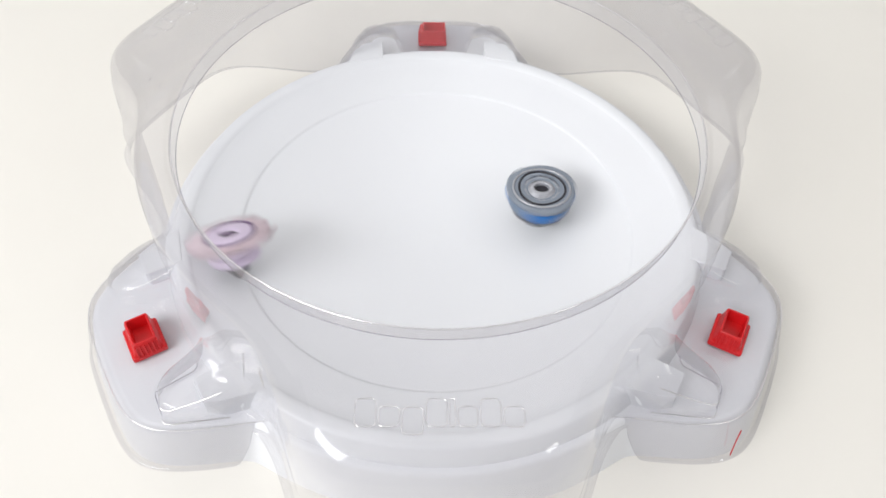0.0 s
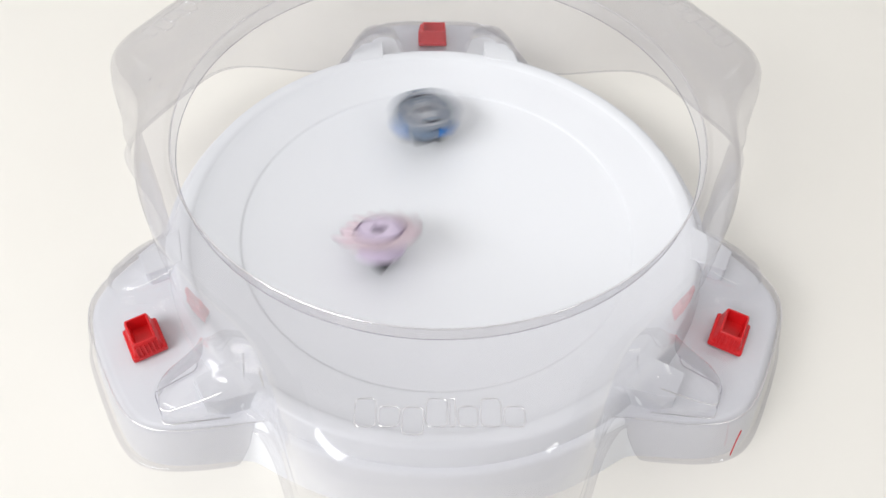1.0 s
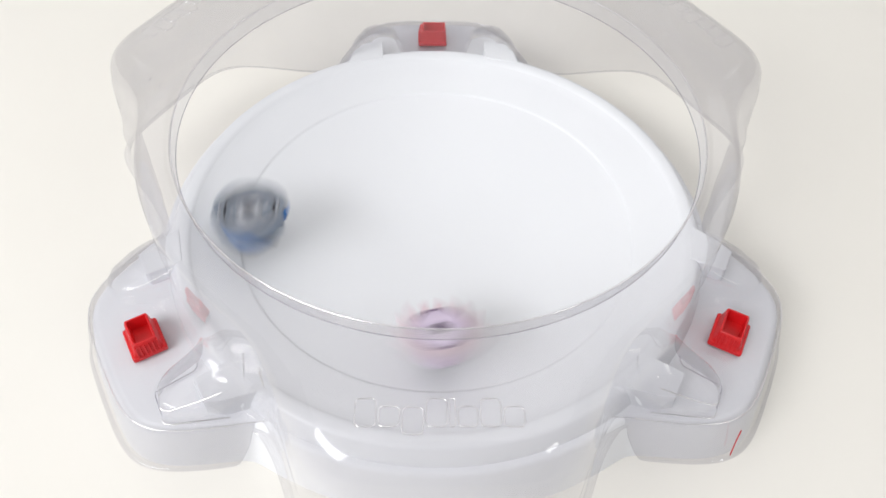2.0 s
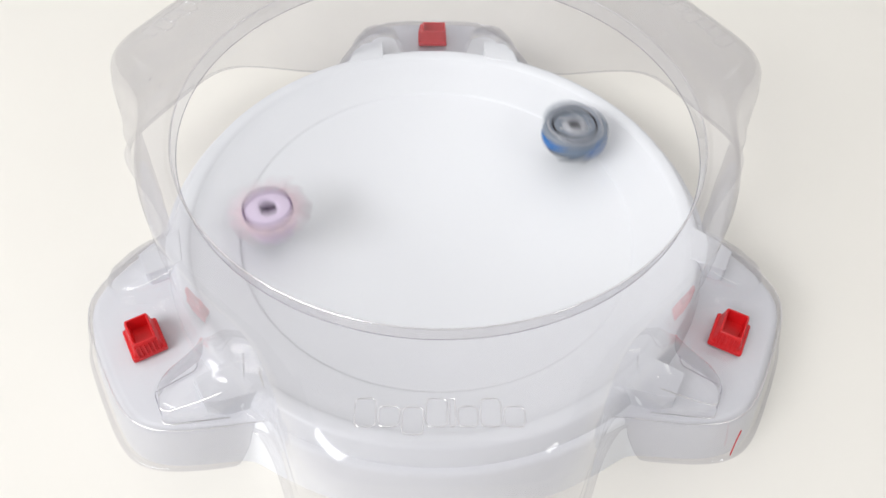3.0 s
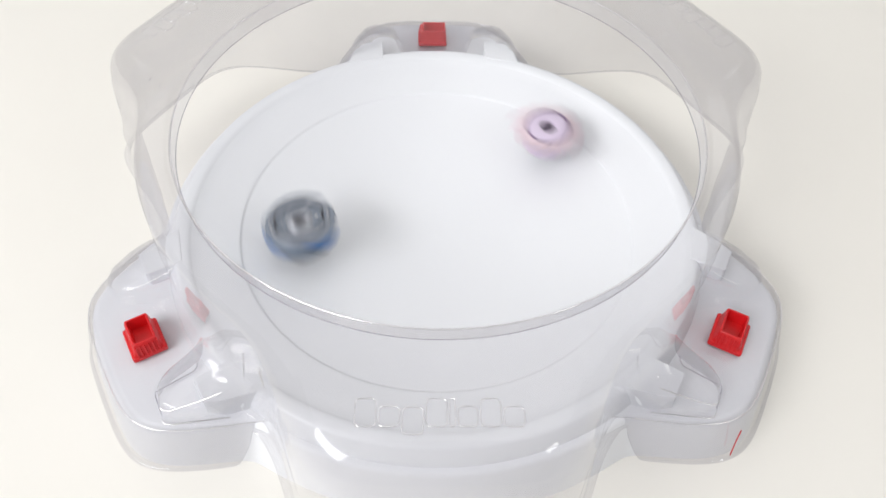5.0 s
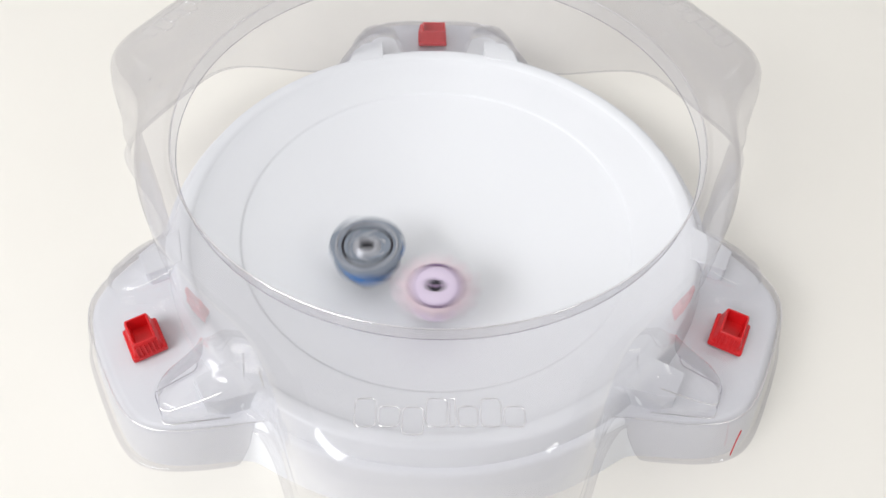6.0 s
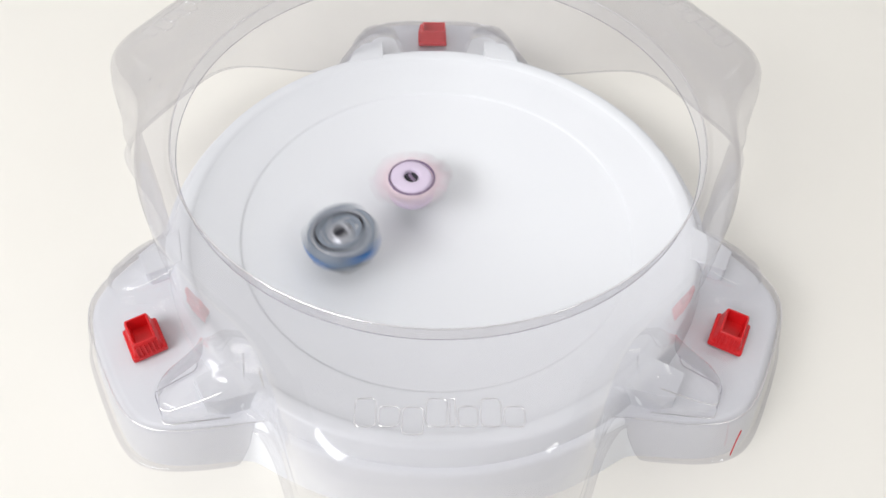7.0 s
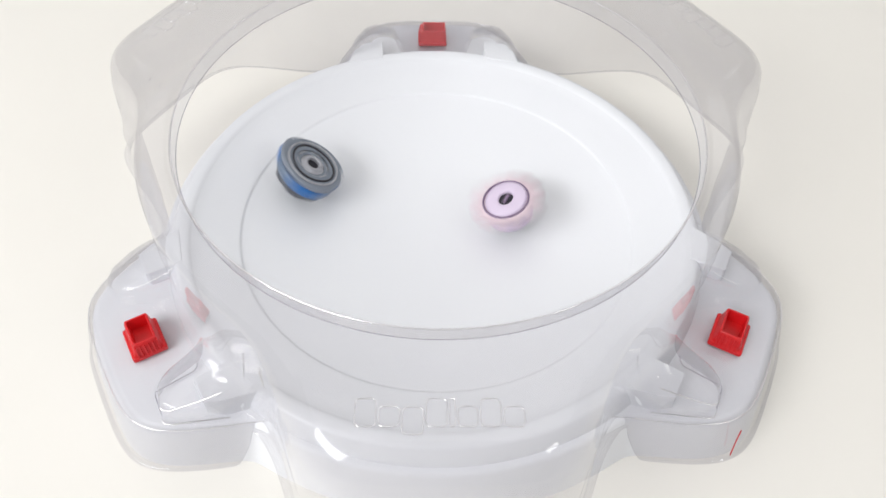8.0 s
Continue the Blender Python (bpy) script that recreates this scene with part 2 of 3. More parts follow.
def cover():
    top = tagged(new("clear_cover"), "clear plastic arena cover with a round opening and three bulges", "cover")

    def shell(th):
        rt = wall_reach(th, 0.1048)
        grow = min(1.0, max(0.0, (rt - 0.168) / 0.03))
        s = 0.004 + 0.020 * grow
        lip = RIM_R
        rows = [(lip - 0.0008, 0.1178), (lip - 0.0006, 0.1215), (lip - 0.0002, 0.1258), (lip, 0.1272), (lip + 0.0007, 0.1279), (lip + 0.0016, 0.1278), (lip + 0.0028, 0.1270), (lip + 0.004, ROOF_Z)]
        edge = max(lip + 0.006, rt - s - 0.003)
        for k in (0.3, 0.6, 0.85):
            rows.append((lip + 0.004 + (edge - lip - 0.004) * k, ROOF_Z))
        for k in range(10):
            a = radians(90 - 10 * k)
            rows.append((edge + (rt - 0.001 - edge) * math.cos(a), ROOF_Z - s + s * math.sin(a)))
        for z in (0.10, 0.08, 0.066):
            rows.append((wall_reach(th, z), z))
        w = wall_reach(th, POD_Z)
        rib = pocket_reach(th)
        over = min(1.0, max(0.0, (pod_reach(th, 0.0022) - w - 0.002) / 0.012))
        fillet = 0.0012 + 0.0043 * over
        q = max(w + fillet, rib)
        foot = POD_Z if pod_reach(th, 0.0022) > q + 0.004 else 0.0315
        rows.append((wall_reach(th, 0.0590), 0.0590))
        for back, z in ((0.032, 0.0552), (0.018, 0.0514), (0.008, 0.0486), (0.0042, 0.0473), (0.0020, 0.0460), (0.0009, 0.0440), (0.0004, 0.0415), (0.0001, 0.0375)):
            rows.append((max(w + fillet * ((0.0555 - z) / 0.0203) ** 3, rib - back) if z < 0.0555 else w, z))
        rows.append((q + 0.0006, foot))
        p = pod_reach(th, 0.0022)
        if p > q + 0.004:
            fall = min(1.0, max(0.0, p - w - 0.002) / 0.012)
            fall = fall * fall * (3 - 2 * fall)
            rows += [(q + (p - 0.003 - q) * 0.5, POD_Z), (p - 0.003, POD_Z)]
            for dr, z in ((-0.001, POD_Z - 0.0008), (0, POD_Z - 0.003), (0.0035, 0.02), (0.0072, 0.004), (0.0074, 0.0016), (0.0078, 0.0009), (0.0095, 0.0007)):
                rows.append((p + dr * (0.3 + 0.7 * fall), POD_Z + (z - POD_Z) * (0.06 + 0.94 * fall)))
        else:
            e = q + 0.0062
            rows += [(q + 0.0018, foot - 0.0006), (e - 0.0020, foot - 0.0008)] + [(e - 0.0012 + 0.0002 * k, foot - 0.0008 - 0.0001 * k) for k in range(7)]
        return rows
    n = 1080
    creased(part("shell", loft(shell, [2 * math.pi * i / n for i in range(n)]), CLEAR, top), 70)
    circle = [2 * math.pi * i / 180 for i in range(180)]
    part("rim_bead", tube_path([Vector((RIM_R * math.cos(a), RIM_R * math.sin(a), 0.1276)) for a in circle], 0.0006), EDGE, top, "shiny rounded rim of the opening")
    # the lip's dark look from edge-on refraction is put into this cord's tint
    part("lip_dark_line", tube_path([Vector(((RIM_R - 0.0008) * math.cos(a), (RIM_R - 0.0008) * math.sin(a), 0.1178)) for a in circle], 0.00032), REFRACT_SCUFF, top, "lower edge of the rim, darkened for edge-on refraction")
    for c in PODS:
        for side in (-1, 1):
            turn = Matrix.Rotation(c, 4, "Z")

            def cord(name, pts, radius, material, label):
                line = [turn @ Vector((d, side * t, z)) for d, t, z in pts]
                part(name, tube_path(line, radius, False), material, top, label)
            z1, z0 = 0.0467, POD_Z + 0.0006
            if math.sin(c + 0.3 * side) > math.sin(c) or c < 2:
                continue
            # refraction line at the rib's foot, drawn as a dark cord
            cord("rib_foot_line", [(0.2006, 0.0480, z0), (0.2000, 0.0345, z0), (0.1990, 0.0325, z0), (0.1767, 0.0306, z0), (0.1742, 0.0285, z0), (0.1730, 0.0250, z0)], 0.00038, REFRACT_SCUFF, "dark cord for the refracted line at the foot of a hollow rib")
            # highlights on the rib's upper and lower edges, drawn as milky glossy cords
            cord("rib_glint", [(0.1690, 0.0640, z1 + 0.0100), (0.183, 0.0588, z1 + 0.0040), (0.1955, 0.0542, z1), (0.1984, 0.0522, z1), (0.1994, 0.0500, z1)], 0.0003, SHINE, "glint cord along the upper edge of a hollow rib")
            cord("rib_foot_line", [(0.1700, 0.0672, z0), (0.186, 0.0605, z0), (0.1980, 0.0556, z0), (0.2008, 0.0535, z0), (0.2016, 0.0500, z0)], 0.00035, SHINE, "glint cord along the lower edge of a hollow rib")
    for c in PODS:
        arc = [c + radians(33) * (2 * i / 80 - 1) for i in range(81)]
        pts = [Vector(((pod_reach(a, 0.0022) - 0.0015) * math.cos(a), (pod_reach(a, 0.0022) - 0.0015) * math.sin(a), POD_Z)) for a in arc]
        part("platform_edge", tube_path(pts, 0.00035, False), EDGE, top, "rounded clear edge over a platform")
    for x, y, a in ((-0.1675, 0.0250, 70), (-0.1608, 0.0196, 85)):
        part("scuff", tube_path([Matrix.Translation((x, y, ROOF_Z + 0.0002)) @ Matrix.Rotation(radians(a), 4, "Z") @ Vector((k * 0.0012, 0.0002 * (k % 2), 0)) for k in (-1, 0, 1, 2)], 0.0002, False), REFRACT_SCUFF, top, "small dark scuff")
    # reflections where wall and bulge meet, drawn as thin bright cords
    for a0, z0, a1, z1 in ((236.4, 0.100, 233.4, 0.066), (241.0, 0.106, 241.4, 0.093), (303.0, 0.095, 306.6, 0.066)):
        line = []
        for k in range(7):
            a, z = radians(a0 + (a1 - a0) * k / 6), z0 + (z1 - z0) * k / 6
            r = wall_reach(a, z) + 0.0003
            line.append(Vector((r * math.cos(a), r * math.sin(a), z)))
        part("wall_glint", tube_path(line, 0.00028, False), SHINE, top, "thin cord drawing a glint on the wall")
    marks = []
    x = -0.0357
    for w, h, dy in letter_bars():
        pts = [Vector((x + w / 2 + px, py + dy + (h - 0.0125) / 2, 0)) for px, py in rounded_loop(w, h, min(w * 0.45, 0.0022))]
        marks.append((tube_path(pts, 0.00034, True, 5), w))
        x += w + 0.00115
    meshes = []
    for bm, w in marks:
        me = bpy.data.meshes.new("raised_mark")
        for fc in bm.faces:
            fc.smooth = True
        bm.to_mesh(me)
        bm.free()
        me.materials.append(EDGE)
        meshes.append(me)
    for c in BULGES:
        for me in meshes:
            ob = new("raised_mark", me)
            ob.parent = top
            ob.matrix_local = Matrix.Rotation(c + math.pi / 2, 4, "Z") @ pose(0, -0.1873, ROOF_Z + 0.0003)
    return top


def red_clip(c, ridged):
    clip = tagged(new("red_clip"), "glossy red plastic locking clip with a square hole", "clip", group="red clips on the platforms")
    clip.matrix_world = Matrix.Rotation(c, 4, "Z") @ pose(0.1937, 0, POD_Z)
    part("foot", box(0.0196, 0.0228, 0.0040, pose(0, 0, 0.0022), 0.0011), RED, clip, smooth=False)
    bm = bmesh.new()

    def square(hx, hy, z, cy=0.0, r=0.0012):
        """A rounded rectangle of twelve points."""
        out = []
        for cx, cz, a0 in ((hx - r, hy - r, 0), (r - hx, hy - r, 90), (r - hx, r - hy, 180), (hx - r, r - hy, 270)):
            for k in range(3):
                a = radians(a0 + 45 * k)
                out.append(bm.verts.new((cx + r * math.cos(a), cy + cz + r * math.sin(a), z)))
        return out
    lean = 0.0010 * ridged
    loops = [square(0.0086, 0.0104, 0.0036), square(0.0076, 0.0100, 0.0062), square(0.0067, 0.0096, 0.0112, -lean), square(0.0065, 0.0094, 0.0121, -lean), square(0.0061, 0.0090, 0.0125, -lean, 0.0010),
             square(0.0055, 0.0082, 0.0125, -lean, 0.0008), square(0.0052, 0.0079, 0.0120, -lean, 0.0006), square(0.0049, 0.0072, 0.0012, -lean, 0.0005)]
    for a, b in zip(loops, loops[1:]):
        for k in range(12):
            bm.faces.new((a[k], a[(k + 1) % 12], b[(k + 1) % 12], b[k]))
    bm.faces.new(loops[-1])
    creased(part("tower", bm, RED, clip), 30)
    for k in range(6):
        part("grip_ridge", box(0.0011, 0.0013, 0.0082, Matrix.Translation((-0.0060 + 0.0024 * k, 0, 0)) @ pose(0, ridged * 0.0101, 0.0066, ridged * 14), 0.0004), RED, clip, smooth=False)
    return clip


# ---------------------------------------------------------------- spinning tops (axis z, tip at the origin)
def lobed(inner, outer, count, sharp, z_in, z_out, z_low, steps=144):
    """A layer with swept blades round it: its radius swings between inner and outer."""
    def prof(th):
        k = (count * th / (2 * math.pi)) % 1.0
        r = inner + (outer - inner) * (1 - k) ** sharp if k > 0.12 else inner + (outer - inner) * k / 0.12
        return [(inner * 0.55, z_in), (inner * 0.9, z_in - 0.0004), (r - 0.0012, z_out), (r, z_out - 0.0009), (r - 0.0002, z_low + 0.001), (r - 0.0016, z_low), (inner * 0.6, z_low - 0.0005)]
    return loft(prof, [2 * math.pi * i / steps for i in range(steps)])


def arc_blade(span, inner, outer, z_top, z_low, steps=22):
    """One swept blade: an arc whose rim swells towards one end."""
    def prof(th):
        k = th / span
        r = inner + (outer - inner) * math.sin(math.pi * min(1.0, 0.12 + 0.8 * k)) ** 0.6
        return [(inner * 0.86, z_top), (r - 0.0016, z_top), (r - 0.0004, z_top - 0.0010), (r, z_top - 0.0030), (r - 0.0010, z_low + 0.0016), (r - 0.0026, z_low), (inner * 0.86, z_low), (inner * 0.86, z_top)]
    bm = loft(prof, [span * i / steps for i in range(steps + 1)], False)
    bmesh.ops.holes_fill(bm, edges=[e for e in bm.edges if e.is_boundary])
    return bm


def blue_top():
    top = tagged(new("blue_spinning_top"), "grey and blue plastic spinning top with a metal disc", "spinning top")
    part("tip", ring([(0.0001, 0.0), (0.0014, 0.0003), (0.0022, 0.0012), (0.0040, 0.0040), (0.0078, 0.0085), (0.0088, 0.0100), (0.0088, 0.0125)], 40), TEAL, top, "dark teal conical tip")
    part("disc", lobed(0.0165, 0.0192, 6, 1.0, 0.0195, 0.0190, 0.0130), STEEL, top, "dark steel weight disc")
    part("skirt", lobed(0.0206, 0.0216, 9, 0.9, 0.0280, 0.0272, 0.0198), SMOKE, top, "smoky blue-grey lower ring")
    part("blade_ring", lobed(0.0212, 0.0240, 3, 0.8, 0.0322, 0.0326, 0.0286), GREY, top, "smoky grey ring with three uneven blades")
    blade = arc_blade(radians(58), 0.0205, 0.0241, 0.0292, 0.0204)
    for k in range(3):
        ob = part("blade", blade.copy(), BLUE, top, "glossy blue swept blade")
        ob.matrix_local = Matrix.Rotation(radians(120 * k), 4, "Z")
    blade.free()
    part("groove", ring([(0.0140, 0.0304), (0.0144, 0.0324), (0.0149, 0.0329), (0.0154, 0.0329), (0.0159, 0.0318)], 64, 3, 0.0005), DARK, top, "dark ring groove")
    part("band", ring([(0.0174, 0.0320), (0.0177, 0.0329), (0.0184, 0.0329), (0.0188, 0.0320)], 64, 2, 0.0006), SILVER, top, "silvery ring on the blade ring")
    part("inner_ring", ring([(0.0085, 0.0308), (0.0100, 0.0314), (0.0128, 0.0312), (0.0142, 0.0306), (0.0145, 0.0296)], 64, 3, 0.0004), GREY, top, "grey inner ring")
    hub = part("hub", ring([(0.0043, 0.0300), (0.0044, 0.0324), (0.0048, 0.0330), (0.0064, 0.0328), (0.0071, 0.0321), (0.0080, 0.0313), (0.0090, 0.0306)], 48, 2, 0.0005), SILVER, top, "silvery grey raised hub")
    part("slot", ring([(0.0001, 0.0305), (0.0044, 0.0305)], 24), DARK, hub, "dark hole in the hub")
    for k in range(6):
        a = radians(60 * k + 20)
        part("hub_tooth", box(0.0020, 0.0036, 0.0010, Matrix.Rotation(a, 4, "Z") @ pose(0.0110, 0, 0.0313), 0.0004), SILVER, top, smooth=False)
    return top


def pink_top():
    top = tagged(new("pink_spinning_top"), "pale pink and lavender spinning top with a black tip", "spinning top")
    part("tip", ring([(0.0001, 0.0), (0.0012, 0.0003), (0.0020, 0.0012), (0.0056, 0.0062), (0.0090, 0.0108), (0.0098, 0.0125), (0.0098, 0.0150)], 40), DARK, top, "black conical tip")
    part("disc", lobed(0.0148, 0.0158, 24, 1.0, 0.0198, 0.0192, 0.0142), LILAC, top, "lavender lower disc")
    part("waist", ring([(0.0120, 0.0190), (0.0145, 0.0202), (0.0152, 0.0222), (0.0140, 0.0250)], 64), LILAC, top, "lavender waist")
    part("blade_ring", lobed(0.0162, 0.0298, 14, 2.2, 0.0312, 0.0316, 0.0266), PINK, top, "pale pink blade ring")
    part("groove", ring([(0.0143, 0.0304), (0.0145, 0.0319), (0.0149, 0.0324), (0.0153, 0.0323), (0.0158, 0.0308)], 64, 1, 0.0005), PLUM, top, "dark mauve ring groove")
    hub = part("hub", ring([(0.0049, 0.0296), (0.0051, 0.0321), (0.0058, 0.0327), (0.0082, 0.0326), (0.0122, 0.0323), (0.0140, 0.0317), (0.0144, 0.0300)], 64, 2, 0.0004), LILAC, top, "smooth lavender domed hub")
    part("hole", ring([(0.0001, 0.0306), (0.0050, 0.0306)], 24), DARK, hub, "dark hole in the hub")
    part("slot", box(0.0074, 0.0020, 0.0012, pose(0, 0, 0.0312), 0.0004), PLUM, hub, "dark mauve bar across the hole", smooth=False)
    return top


# ---------------------------------------------------------------- motion of the tops
def glide(rows, spin):
    """Poses at every time step: places of the tip and leans of the axis between rows, with the spin round the axis."""
    out = []
    n = len(rows)
    for k in range(-1, int(8.0 * FPS) + 2):
        t = k / FPS
        i = 0
        while i < n - 2 and rows[i + 1][0] <= t + 1e-6:
            i += 1
        t0, t1 = rows[i][0], rows[i + 1][0]
        s = (t - t0) / (t1 - t0)
        a, b = rows[max(0, i - 1)], rows[min(n - 1, i + 2)]
        v = []
        for j in range(1, 5):
            p0, p1, p2, p3 = a[j], rows[i][j], rows[i + 1][j], b[j]
            v.append(0.5 * (2 * p1 + (p2 - p0) * s + (2 * p0 - 5 * p1 + 4 * p2 - p3) * s * s + (3 * p1 - p0 - 3 * p2 + p3) * s ** 3))
        x, y, lx, ly = v
        axis = Vector((lx, ly, math.sqrt(max(0.05, 1 - lx * lx - ly * ly))))
        turn = Vector((0, 0, 1)).rotation_difference(axis).to_matrix().to_4x4()
        z = bowl_height(math.hypot(x, y)) + 0.0004
        out.append((t, Matrix.Translation((x, y, z)) @ turn @ Matrix.Rotation(radians(spin * k), 4, "Z")))
    return out


def motions():
    blue_rows = [
        (0.0, 0.0679, 0.0079, 0.00, 0.03), (0.1, 0.0717, 0.0159, 0.00, 0.03), (0.2, 0.0320, 0.0162, 0.01, 0.03),
        (0.3, 0.0274, 0.0376, 0.01, 0.03), (0.4, 0.0179, 0.0462, 0.02, 0.03), (0.5, -0.0083, 0.0062, 0.02, 0.03),
        (0.6, 0.0031, -0.0392, 0.02, 0.03), (0.7, 0.0827, -0.0145, 0.03, 0.03), (0.8, 0.1079, 0.0533, 0.03, 0.03),
        (0.9, 0.0649, 0.0785, 0.04, 0.03), (1.0, -0.0090, 0.0839, 0.04, 0.03), (1.1, -0.0732, 0.0332, 0.05, 0.03),
        (1.2, -0.1232, -0.0008, 0.05, 0.03), (1.3, -0.1026, -0.0715, 0.04, 0.04), (1.4, -0.0258, -0.1295, 0.03, 0.05),
        (1.5, 0.0765, -0.0987, 0.02, 0.06), (1.6, 0.1198, -0.0042, 0.01, 0.07), (1.7, 0.0575, 0.0998, 0.00, 0.08),
        (1.8, -0.0206, 0.1042, 0.00, 0.07), (1.9, -0.0934, 0.0580, 0.00, 0.06), (2.0, -0.1167, -0.0185, 0.00, 0.05),
        (2.1, -0.0685, -0.0978, 0.00, 0.04), (2.2, 0.0116, -0.1118, 0.00, 0.03), (2.3, 0.0989, -0.0487, 0.00, 0.03),
        (2.4, 0.0913, 0.0470, 0.00, 0.02), (2.5, 0.0346, 0.0596, 0.00, 0.01), (2.6, -0.0201, 0.0204, 0.00, -0.00),
        (2.7, -0.0074, -0.0210, 0.00, -0.01), (2.8, 0.0323, -0.0092, 0.00, -0.02), (2.9, 0.0808, 0.0140, 0.00, -0.02),
        (3.0, 0.0958, 0.0620, 0.00, -0.03), (3.1, 0.0581, 0.0874, 0.00, -0.03), (3.2, 0.0013, 0.0715, 0.00, -0.03),
        (3.3, -0.0329, 0.0127, 0.00, -0.04), (3.4, -0.0269, -0.0529, 0.00, -0.04), (3.5, 0.0134, -0.0958, 0.02, -0.03),
        (3.6, 0.0680, -0.1000, 0.03, -0.02), (3.7, 0.0988, -0.0510, -0.05, 0.02), (3.8, 0.0882, 0.0030, -0.12, 0.06),
        (3.9, 0.0296, 0.0343, -0.06, 0.07), (4.0, -0.0354, 0.0143, 0.00, 0.08), (4.1, -0.0846, -0.0287, 0.02, 0.07),
        (4.2, -0.0927, -0.0802, 0.03, 0.06), (4.3, -0.0514, -0.1150, 0.05, 0.05), (4.4, -0.0030, -0.1140, 0.06, 0.04),
        (4.5, 0.0323, -0.0679, 0.08, 0.03), (4.6, 0.0375, -0.0067, 0.02, 0.05), (4.7, 0.0093, 0.0489, -0.05, 0.08),
        (4.8, -0.0388, 0.0727, -0.05, 0.07), (4.9, -0.0793, 0.0377, -0.04, 0.07), (5.0, -0.0849, -0.0223, -0.04, 0.06),
        (5.1, -0.0507, -0.0745, -0.03, 0.06), (5.2, -0.0022, -0.0883, -0.03, 0.05), (5.3, 0.0480, -0.0656, -0.03, 0.04),
        (5.4, 0.0790, -0.0166, -0.02, 0.04), (5.5, 0.0797, 0.0385, -0.02, 0.03), (5.6, 0.0518, 0.0753, -0.02, 0.02),
        (5.7, 0.0120, 0.0831, -0.01, 0.02), (5.8, -0.0221, 0.0644, -0.01, 0.01), (5.9, -0.0447, 0.0158, -0.00, 0.01),
        (6.0, -0.0441, -0.0371, 0.00, 0.00), (6.1, -0.0442, -0.0515, 0.00, 0.01), (6.2, -0.0326, -0.0561, 0.00, 0.02),
        (6.3, -0.0169, -0.0468, 0.00, 0.02), (6.4, -0.0064, -0.0233, 0.00, 0.03), (6.5, -0.0075, 0.0055, 0.00, 0.04),
        (6.6, -0.0198, 0.0294, -0.02, 0.03), (6.7, -0.0379, 0.0362, -0.04, 0.02), (6.8, -0.0607, 0.0257, -0.06, 0.02),
        (6.9, -0.0655, 0.0010, -0.08, 0.01), (7.0, -0.0577, -0.0268, -0.10, 0.00), (7.1, -0.0343, -0.0434, -0.03, -0.03),
        (7.2, -0.0156, -0.0524, 0.05, -0.07), (7.3, -0.0049, -0.0728, 0.00, -0.02), (7.4, 0.0132, -0.0769, 0.00, 0.01),
        (7.5, 0.0226, -0.0595, 0.00, 0.03), (7.6, 0.0158, -0.0331, 0.12, -0.02), (7.7, 0.0051, -0.0148, -0.02, 0.13),
        (7.8, -0.0377, -0.0018, 0.19, 0.48), (7.9, -0.0821, 0.0064, 0.41, 0.41), (8.0, -0.1008, 0.0296, 0.58, 0.05),
    ]
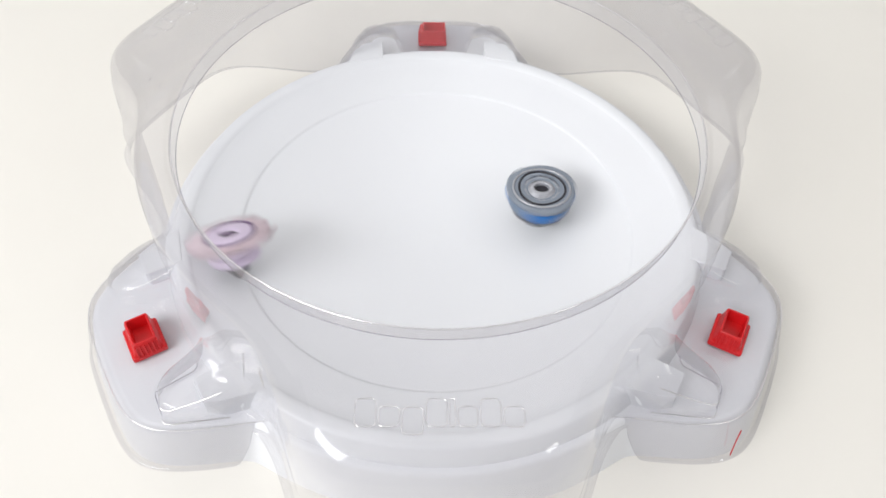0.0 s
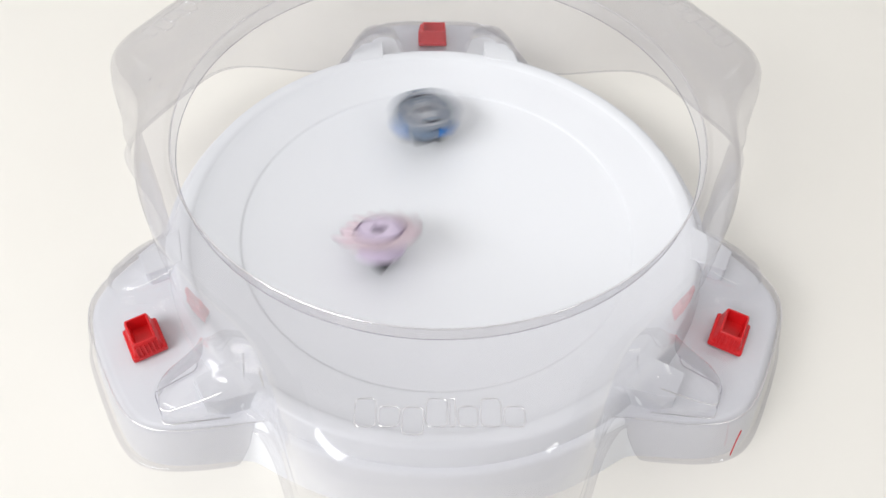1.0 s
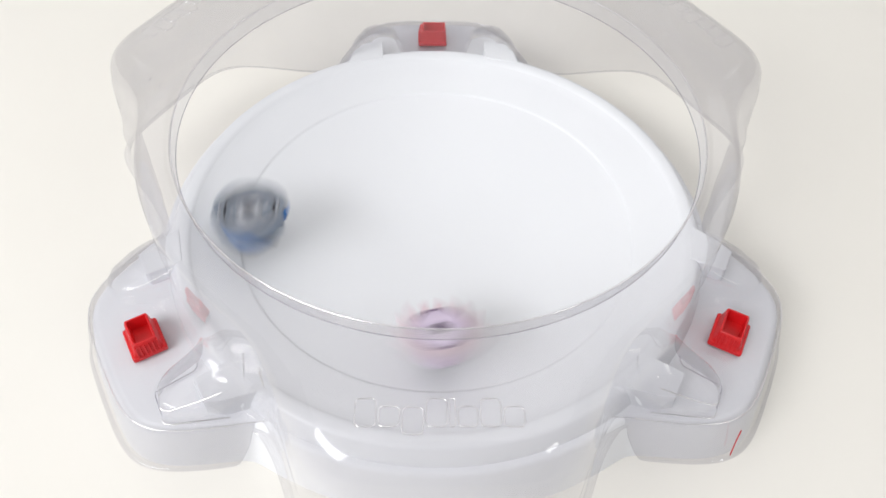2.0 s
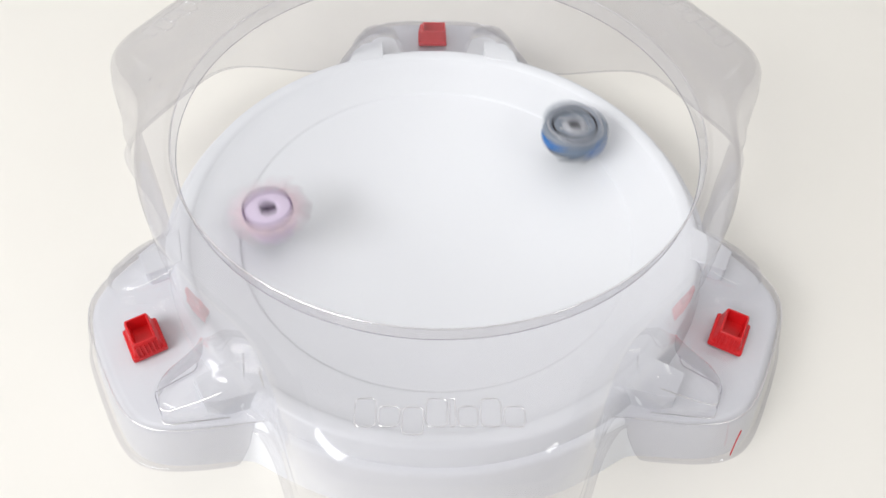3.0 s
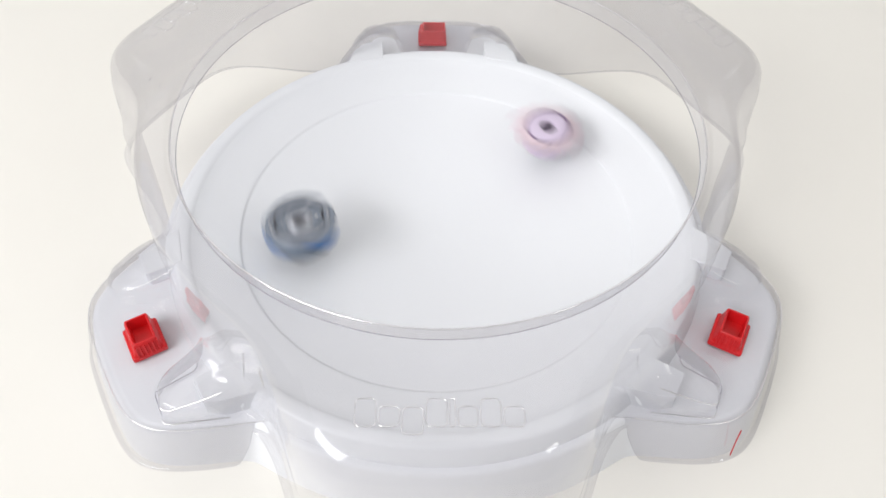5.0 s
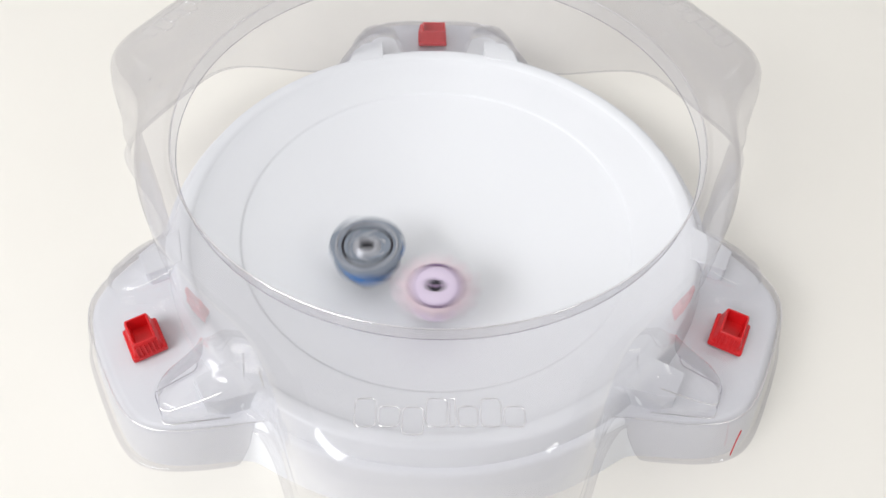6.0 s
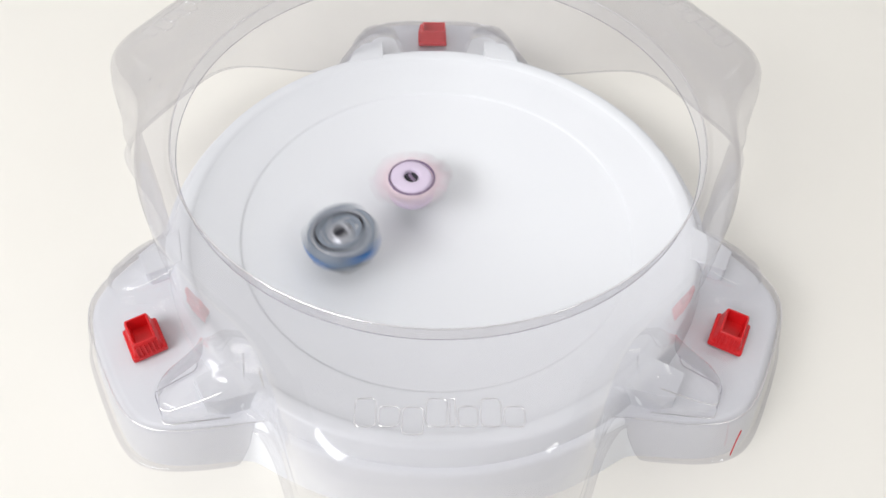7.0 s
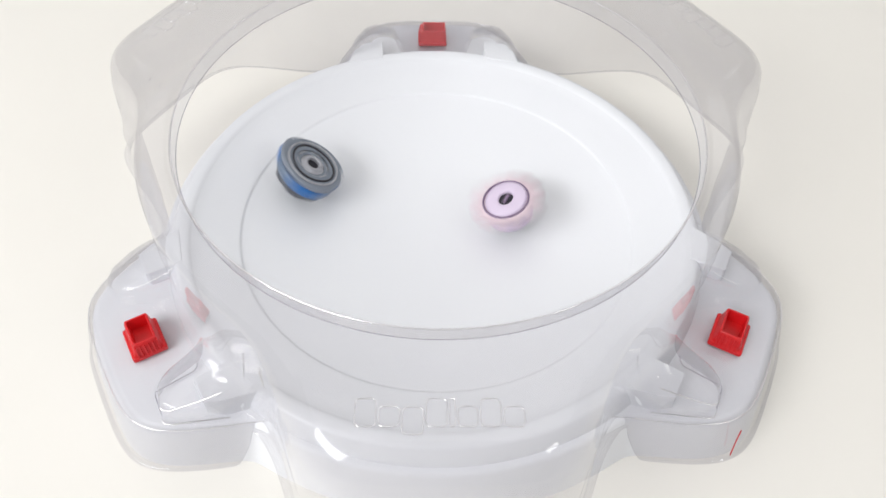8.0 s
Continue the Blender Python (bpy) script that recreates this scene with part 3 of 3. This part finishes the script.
    pink_rows = [
        (0.0, -0.1214, -0.0498, -0.12, 0.36), (0.1, -0.0697, -0.0585, -0.13, 0.37), (0.2, -0.0114, -0.0496, -0.14, 0.39),
        (0.3, -0.0194, -0.0964, -0.15, 0.40), (0.4, -0.0307, -0.1227, -0.18, 0.41), (0.5, -0.0297, -0.1205, -0.20, 0.42),
        (0.6, -0.0253, -0.1041, -0.18, 0.41), (0.7, -0.0694, -0.1313, -0.15, 0.40), (0.8, -0.0684, -0.1148, -0.12, 0.39),
        (0.9, -0.0579, -0.0758, -0.10, 0.38), (1.0, -0.0359, -0.0323, -0.03, 0.35), (1.1, -0.0116, 0.0057, -0.02, 0.34),
        (1.2, 0.0368, -0.0095, -0.02, 0.32), (1.3, 0.0612, -0.0192, -0.01, 0.31), (1.4, 0.0544, -0.0196, -0.01, 0.29),
        (1.5, 0.0233, -0.0092, 0.00, 0.28), (1.6, -0.0242, -0.0005, 0.00, 0.26), (1.7, -0.0712, -0.0054, 0.00, 0.24),
        (1.8, -0.0970, -0.0486, 0.00, 0.23), (1.9, -0.0594, -0.1029, 0.00, 0.22), (2.0, -0.0004, -0.1091, 0.00, 0.21),
        (2.1, 0.0569, -0.0716, 0.00, 0.20), (2.2, 0.0820, -0.0067, 0.00, 0.19), (2.3, 0.0623, 0.0576, 0.00, 0.18),
        (2.4, 0.0120, 0.0923, 0.00, 0.17), (2.5, -0.0369, 0.1013, 0.00, 0.16), (2.6, -0.0671, 0.0992, 0.00, 0.15),
        (2.7, -0.0806, 0.0912, 0.00, 0.14), (2.8, -0.0875, 0.0713, 0.00, 0.13), (2.9, -0.1060, 0.0271, 0.00, -0.00),
        (3.0, -0.1057, -0.0121, 0.00, -0.05), (3.1, -0.0820, -0.0454, 0.00, -0.05), (3.2, -0.0427, -0.0658, 0.00, -0.06),
        (3.3, 0.0038, -0.0635, 0.00, -0.06), (3.4, 0.0447, -0.0414, 0.00, -0.07), (3.5, 0.0687, -0.0040, 0.00, -0.07),
        (3.6, 0.0718, 0.0343, 0.00, -0.08), (3.7, 0.0572, 0.0608, 0.00, -0.00), (3.8, 0.0304, 0.0752, 0.00, 0.08),
        (3.9, 0.0007, 0.0791, 0.00, 0.09), (4.0, -0.0457, 0.0907, 0.00, 0.10), (4.1, -0.0854, 0.0775, 0.00, 0.11),
        (4.2, -0.0992, 0.0445, 0.00, -0.00), (4.3, -0.0980, 0.0100, 0.00, -0.04), (4.4, -0.0841, -0.0174, 0.00, -0.08),
        (4.5, -0.0524, -0.0428, 0.00, -0.09), (4.6, -0.0111, -0.0536, 0.00, -0.09), (4.7, 0.0305, -0.0454, 0.00, -0.10),
        (4.8, 0.0669, -0.0203, 0.00, -0.09), (4.9, 0.0878, 0.0206, 0.00, -0.09), (5.0, 0.0775, 0.0649, 0.00, -0.08),
        (5.1, 0.0400, 0.0918, 0.00, -0.08), (5.2, -0.0084, 0.0957, 0.00, -0.07), (5.3, -0.0522, 0.0828, 0.00, -0.07),
        (5.4, -0.0846, 0.0457, 0.00, -0.07), (5.5, -0.0921, 0.0072, 0.00, -0.06), (5.6, -0.0837, -0.0255, 0.00, -0.06),
        (5.7, -0.0634, -0.0466, 0.00, -0.05), (5.8, -0.0403, -0.0572, 0.00, -0.05), (5.9, -0.0217, -0.0663, 0.00, -0.04),
        (6.0, -0.0027, -0.0672, 0.00, -0.04), (6.1, 0.0403, -0.0749, 0.00, -0.04), (6.2, 0.0681, -0.0633, 0.00, -0.03),
        (6.3, 0.0805, -0.0476, 0.00, 0.04), (6.4, 0.0810, -0.0274, 0.01, 0.08), (6.5, 0.0681, -0.0039, 0.02, 0.13),
        (6.6, 0.0448, 0.0186, 0.02, 0.12), (6.7, 0.0123, 0.0304, 0.02, 0.12), (6.8, -0.0056, 0.0307, 0.02, 0.11),
        (6.9, -0.0180, 0.0283, 0.00, -0.00), (7.0, -0.0171, 0.0252, 0.00, -0.04), (7.1, -0.0108, 0.0150, 0.00, -0.08),
        (7.2, 0.0124, 0.0193, -0.10, -0.08), (7.3, 0.0383, 0.0519, 0.00, -0.04), (7.4, 0.0520, 0.0706, 0.00, -0.02),
        (7.5, 0.0551, 0.0794, 0.00, -0.00), (7.6, 0.0500, 0.0746, -0.06, -0.00), (7.7, 0.0391, 0.0593, -0.14, -0.03),
        (7.8, 0.0430, 0.0385, -0.30, -0.10), (7.9, 0.0525, 0.0248, -0.32, -0.09), (8.0, 0.0533, 0.0039, -0.28, -0.03),
    ]
    walk(blue, glide(blue_rows, 82))
    walk(pink, glide(pink_rows, 82))


room()
arena()
cover()
for angle, side in ((90.2, 1), (209.5, 1), (330.6, -1)):
    red_clip(radians(angle), side)
blue = blue_top()
pink = pink_top()
motions()
